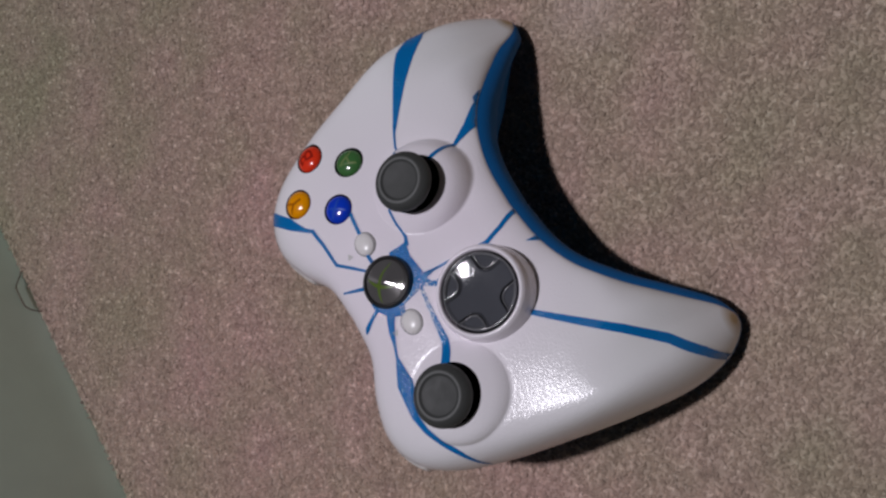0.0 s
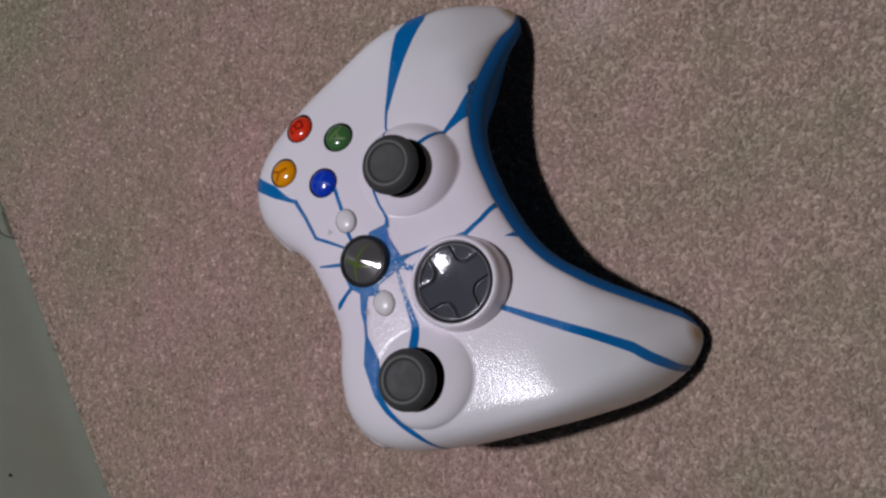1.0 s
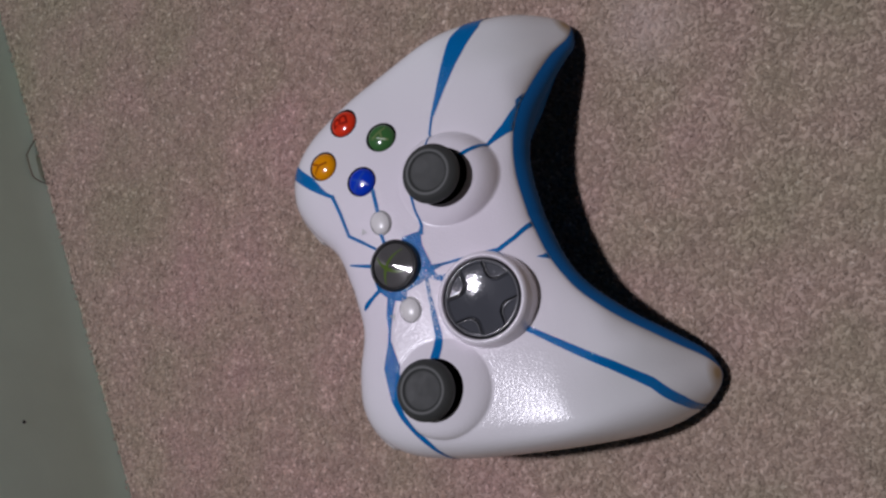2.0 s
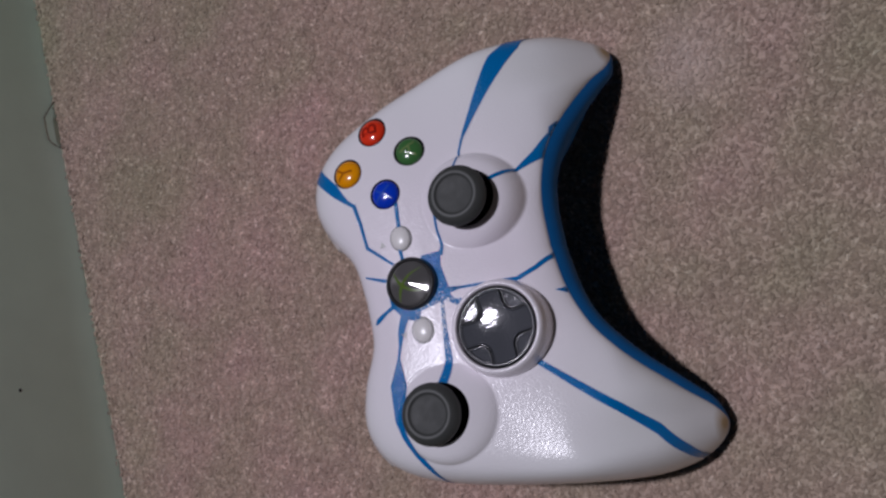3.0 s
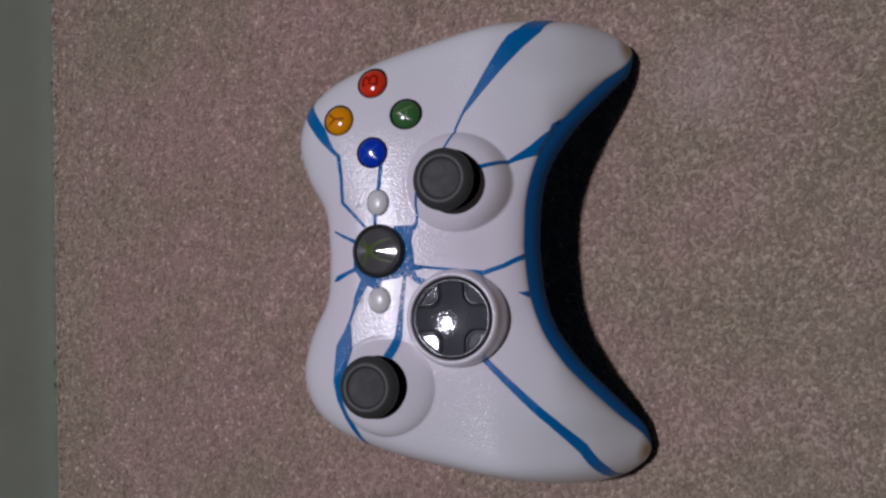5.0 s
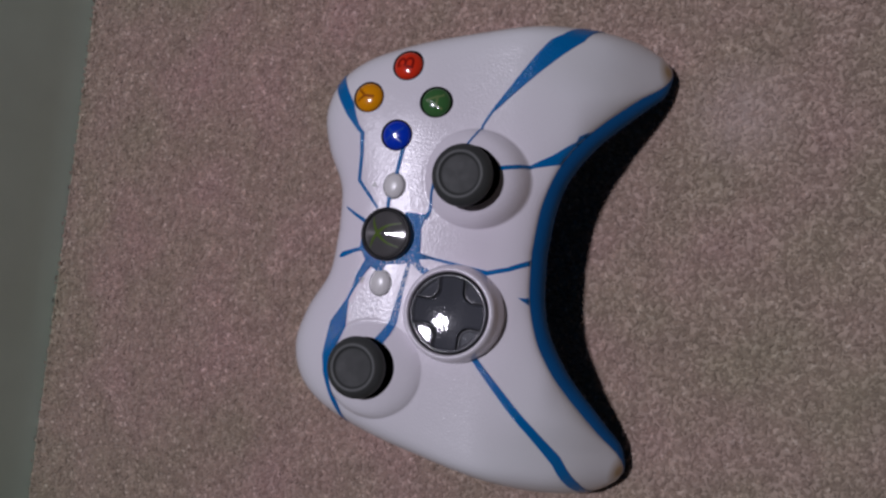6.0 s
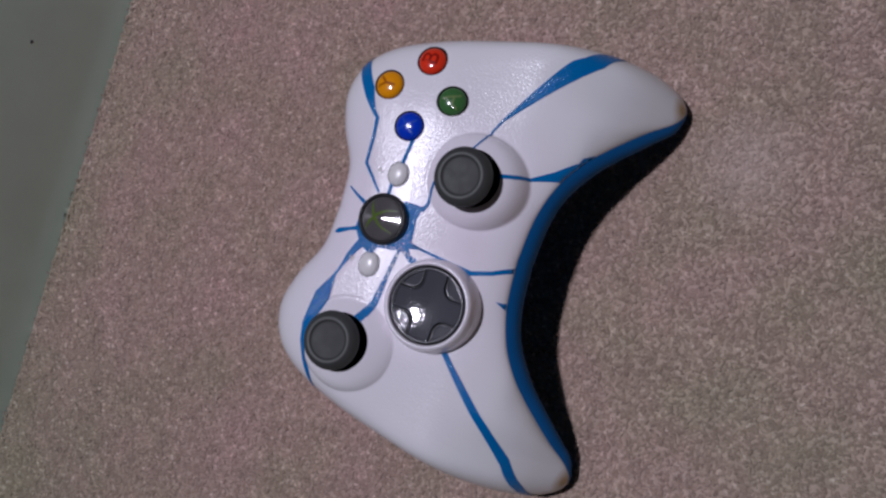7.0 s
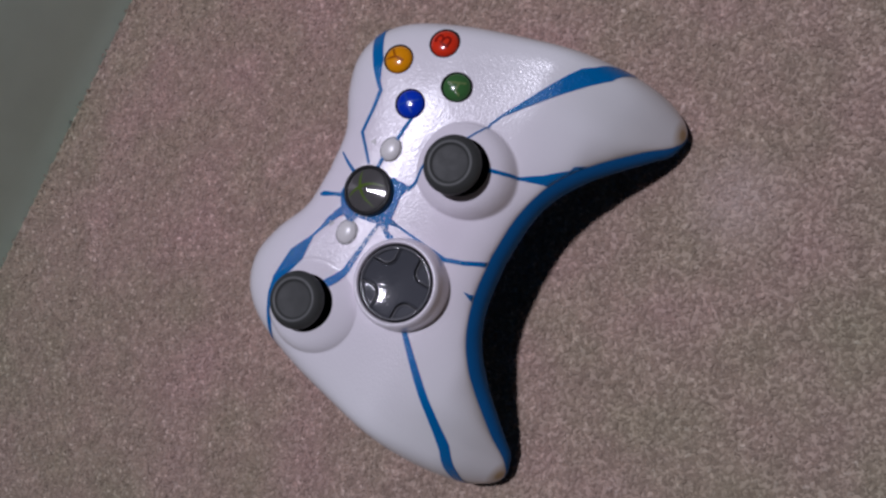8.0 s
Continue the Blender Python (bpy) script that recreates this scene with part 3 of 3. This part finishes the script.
disc = part("disc", pad_disc(), DPAD, dpad, "glossy grey dished disc with a raised cross", dm)
for sx, sy in ((1, 1), (-1, 1), (-1, -1), (1, -1)):
    bend = [(6.9 - 3.12 * math.cos(a), 6.9 - 3.12 * math.sin(a)) for a in np.linspace(0, math.pi / 2, 7)]
    line = [(3.78, 10.3), (3.78, 8.4)] + bend + [(8.4, 3.78), (10.3, 3.78)]
    # Black strips follow the grooves and deepen their shade.
    part("groove", stroke([(x * sx, y * sy) for x, y in line], (0.42, 0.5, 0.5, 0.42), pad_z, 0.06), BLACK, disc, "black strip for the shade in the groove round a corner panel", dm)
    rim = [(10.75 * math.cos(a), 10.75 * math.sin(a)) for a in np.linspace(0.395, 1.176, 7)]
    side_in = [(4.15, 9.6), (4.15, 8.0)] + [(7.1 - 2.95 * math.cos(a), 7.1 - 2.95 * math.sin(a)) for a in np.linspace(0.1, math.pi / 2 - 0.1, 5)] + [(8.0, 4.15), (9.6, 4.15)]
    ridge = [(x * sx, y * sy) for x, y in side_in + rim]
    part("panel_edge", strand([(x, y, pad_z(x, y) + 0.24) for x, y in ridge + ridge[:1]], 0.26), PAD_EDGE, disc, "shiny raised edge of a corner panel", dm)
bead = [((PAD_R - 0.3) * math.cos(a), (PAD_R - 0.3) * math.sin(a)) for a in np.arange(37) * math.pi / 18]
part("disc_rim", strand([(x, y, pad_z(0, PAD_R - 0.6) + 0.05) for x, y in bead], 0.3), PAD_EDGE, disc, "shiny rounded rim of the disc", dm)
part("gap", lathe([(0, -3.8), (12.1, -3.8), (12.1, -3.2), (0, -3.2)], 48), BLACK, dpad, "", dm)

# ---- painted stripes: thin coats of blue that follow the shell ----

def coat(outline, label="", name="painted_stripe", material=None, parent=None):
    """A flat plan outline filled with small triangles and laid on the shell."""
    edge = []
    for a, b in zip(outline, outline[1:] + outline[:1]):
        a, b = Vector(a), Vector(b)
        n = max(1, int((b - a).length / 0.4))
        edge += [a.lerp(b, i / n) for i in range(n)]
    count = len(edge)
    xs, ys = [p.x for p in edge], [p.y for p in edge]
    fill = [Vector((x, y)) for x in np.arange(min(xs), max(xs), 0.4) for y in np.arange(min(ys), max(ys), 0.4)]
    vs, _, faces, _, _, _ = delaunay_2d_cdt(edge + fill, [], [list(range(count))], 1, 1e-4)
    bm = bmesh.new()
    made, over = [], []
    for v in vs:
        p = skin(v.x, v.y, 0.2)
        over.append(p is None)
        if p is None:
            k = np.argmin((EDGE[:, 0] - v.x) ** 2 + (EDGE[:, 1] - v.y) ** 2)
            q = EDGE[k, :2] * 0.998 + CORE[k] * 0.002
            p = skin(q[0], q[1], 0.12) or Vector(EDGE[k])
        made.append(bm.verts.new(p))
    for f in faces:
        three = [made[i] for i in f]
        mid = (three[0].co + three[1].co + three[2].co) / 3
        if not in_hole(mid.x, mid.y) and not all(over[i] for i in f):
            bm.faces.new(three)
    loose = [v for v in bm.verts if not v.link_faces]
    bmesh.ops.delete(bm, geom=loose, context="VERTS")
    return part(name, bm, material or BLUE, parent or top_shell, label)


def band(points, widths):
    """A tapering line laid on the shell; kinks stay sharp."""
    pts = [Vector(p) for p in points]
    left, right_side = [], []
    for i, p in enumerate(pts):
        a = (p - pts[i - 1]).normalized() if i else (pts[1] - p).normalized()
        b = (pts[i + 1] - p).normalized() if i + 1 < len(pts) else a
        n = Vector((-(a + b).y, (a + b).x)).normalized() * widths[i] / 2
        left.append(tuple(p + n))
        right_side.append(tuple(p - n))
    return coat(left + right_side[::-1])


coat([(51, 26.9), (45.5, 21.8), (38.7, 16.6), (35, 15), (32.1, 13.6), (29.6, 11.4), (29.7, 13.2), (35, 18.4), (38.6, 21.4), (43.2, 25.4), (46.5, 28.4)])
band([(30.1, 12.2), (23.1, 11.4), (15.3, 11.2), (11.7, 7.9), (7.5, 4.2)], (1.3, 1.1, 1.1, 1.0, 0.8))
band([(6.9, 14.6), (5, 11.1), (2.8, 6.7)], (0.5, 0.9, 1.3))
band([(-8.3, 14.9), (-7.5, 13.6), (-5.9, 9.8), (-4.5, 6)], (0.6, 1.7, 1.1, 1.6))
coat([(7.4, -4.8), (7.2, -10.4), (2.8, -9.5), (-4.2, -10.1), (-5.5, -14.6), (-6.3, -10.1), (-7.9, -10.7), (-8.7, -12), (-8.5, -12.5), (-9.8, -13.9), (-11.5, -13.1),
      (-10, -10.7), (-7.9, -8.3), (-7.8, -6.6), (-8.3, -5.1), (-8.9, -0.6), (-10.9, 0.2), (-11.2, 1.8), (-10.4, 3.5), (-8.1, 6), (-4.8, 8.1), (1, 8), (2.5, 5.5), (-0.5, 0.3)])
band([(-8.6, 4.4), (-10.9, 5.8), (-13.8, 7.2), (-17.1, 8.3), (-20.9, 9.8)], (3.0, 2.4, 2.0, 1.0, 0.9))
coat([(-20.4, 10), (-20.7, 9.3), (-28.7, 9.2), (-34.2, 10.8), (-39.1, 13.4), (-38.5, 15.6), (-27.9, 14.2)])
band([(-38, 14.4), (-43.5, 13.8), (-48.9, 12.2), (-53.8, 10.5), (-56.5, 9.9), (-59.3, 9.6)], (2.4, 2.2, 1.9, 1.6, 1.2, 0.8))
band([(18.3, -12.3), (13.4, -11.4), (8.4, -11.2), (5.9, -10)], (0.9, 0.8, 0.9, 1.6))
band([(-7, -7.4), (-13, -6.5), (-18.5, -5.8), (-25, -5.1), (-29, -3.8), (-32.7, -2)], (0.9, 1.2, 1.5, 2.1, 2.7, 2.9))
band([(26.7, -1.2), (21.7, -0.6), (17, -0.1)], (1.2, 1.2, 1.1))
band([(12.9, 1.1), (10.3, 1.1), (7.3, 1.1)], (1.1, 1.1, 1.1))
coat([(40.2, -25.5), (41.8, -25.3), (50.5, -30.2), (60.4, -35.9), (63.3, -37.8), (65.6, -40.3), (71.6, -43.6), (70.3, -47.4), (64.4, -45.6), (59.5, -41.3), (49.6, -33.3), (44.3, -28.8)])
band([(42, -25.9), (39.1, -24.3), (35.4, -22.6), (32.3, -22.3), (28, -20.5)], (1.0, 0.7, 0.6, 0.6, 0.6))
coat([(22.5, -28.0), (24.2, -33.9), (25.3, -36.4), (29.3, -42.0), (34.3, -47.2), (36.0, -47.8), (40.5, -52.3), (42.5, -55.0), (35.0, -50.5), (30.5, -47.2), (27.8, -45.3), (26.7, -43.0), (24.6, -37.2), (23.2, -34.6), (21.3, -28.8)])
band([(-5, -10.3), (-5.6, -14.4), (-6.2, -19.1), (-7.1, -24.6), (-7.7, -28.8), (-5.8, -34.2), (-3.4, -38.3), (-2.8, -39.4)], (0.9, 0.8, 0.8, 1.2, 1.4, 1.3, 1.4, 1.7))
coat([(-13.7, -37.3), (-13.6, -38.9), (-12.8, -40.3), (-16.2, -40.9), (-15, -39.2)])
coat([(-29.4, -26.0), (-30.9, -27.5), (-42.0, -37.9), (-50.6, -45.9), (-58.7, -52.2), (-66.2, -55.9), (-71.0, -57.0), (-72.0, -55.0), (-68.2, -54.0), (-61.3, -50.8), (-52.6, -44.3), (-43.8, -36.6), (-32.0, -26.5), (-30.5, -25.4)])

# the stick seats are open in the middle
cut = bmesh.new()
cut.from_mesh(top_shell.data)
bmesh.ops.delete(cut, geom=[f for f in cut.faces if in_hole(*(f.calc_center_median().xy / U))], context="FACES")
cut.to_mesh(top_shell.data)
cut.free()

# little arrow prints in front of the two menu buttons
for one, x, way in ((menu_buttons[0], 14.6, 1), (menu_buttons[1], -14.6, -1)):
    coat([(x - 0.9 * way, 5.1), (x - 0.9 * way, 7.1), (x + 1.0 * way, 6.1)], "small grey arrow print", "arrow_mark", PRINT_SHADE, one)

# ---- shoulder bumpers along the front edge ----
def bumper(side):
    """A white rocker that wraps the front corner, set a hair outside the shell."""
    pick = [e for e in EDGE if e[1] > 2 and 21 < side * e[0] < 49.5]
    pick.sort(key=lambda e: -math.atan2(e[1] + 12, side * e[0] - 20))
    line = even(np.array(pick), 60)
    bm = bmesh.new()
    prev = None
    for i, p in enumerate(line):
        d = line[min(i + 1, 59)] - line[max(i - 1, 0)]
        out = Vector((-d[1], d[0], 0)).normalized() * side
        if out.y < 0 and abs(out.y) > abs(out.x):
            out = -out
        if out.x * side < 0 and abs(out.x) > abs(out.y):
            out = -out
        fade = min(1, i / 2, (59 - i) / 2)
        c = Vector(p)
        row = []
        for q, h in ((-1.8, 5.3), (-0.4, 4.8), (0.7, 3.2), (1.25, 0.5), (1.1, -5), (0.2, -9), (-3, -10)):
            row.append(bm.verts.new(c + out * (q - 1.6 * (1 - fade)) + Vector((0, 0, h))))
        if prev:
            for a in range(len(row) - 1):
                bm.faces.new((prev[a], prev[a + 1], row[a + 1], row[a]))
        prev = row
    return part("bumper", bm, WHITE_PLASTIC, controller, "white shoulder button along the front corner")


for side in (1, -1):
    rocker = bumper(side)
    line = [e for e in EDGE if e[1] > 6 and 23 < side * e[0] < 49]
    line.sort(key=lambda e: -math.atan2(e[1] + 12, side * e[0] - 20))
    inner = [Vector((e[0], e[1])) - (Vector((e[0], e[1])) - Vector((side * 32, -6))).normalized() * 2.4 for e in line[::4]]
    left = [tuple(p) for p in inner]
    back = [tuple(p - (p - Vector((side * 32, -6))).normalized() * 0.45) for p in inner]
    # A grey strip laid on the shell gives the gap its shadow line.
    coat(left + back[::-1], "grey strip for the shade between shoulder button and shell", "seam", PRINT_SHADE, rocker)

# ---- small things on the floor ----
tagged(part("loose_thread", strand([(x, y + along_wall(x), z) for x, y, z in ((171, 200.8, -1.5), (167, 201.4, 2), (160.5, 201.8, 6.4), (158.5, 201.8, 7.0), (150, 201.8, 6.9), (147.5, 201.8, 6.0), (145.5, 201.3, 3.6), (144, 200.6, -1))], 0.28), FIBRE), "thin brown thread caught between carpet and skirting", "thread")


def grit(x, z):
    bm = bmesh.new()
    bmesh.ops.create_icosphere(bm, subdivisions=2, radius=0.75)
    for v in bm.verts:
        v.co *= 1 + 0.25 * noise.noise(v.co * 2 + Vector((x, z, 0)))
    bm.transform(Matrix.Translation((x, WALL_Y + along_wall(x) + 0.25, z)) @ Matrix.Diagonal((1, 0.5, 1, 1)))
    return tagged(part("paint_fleck", bm, DUST), "small dark fleck stuck to the skirting board", "fleck")


grit(26.5, 43)
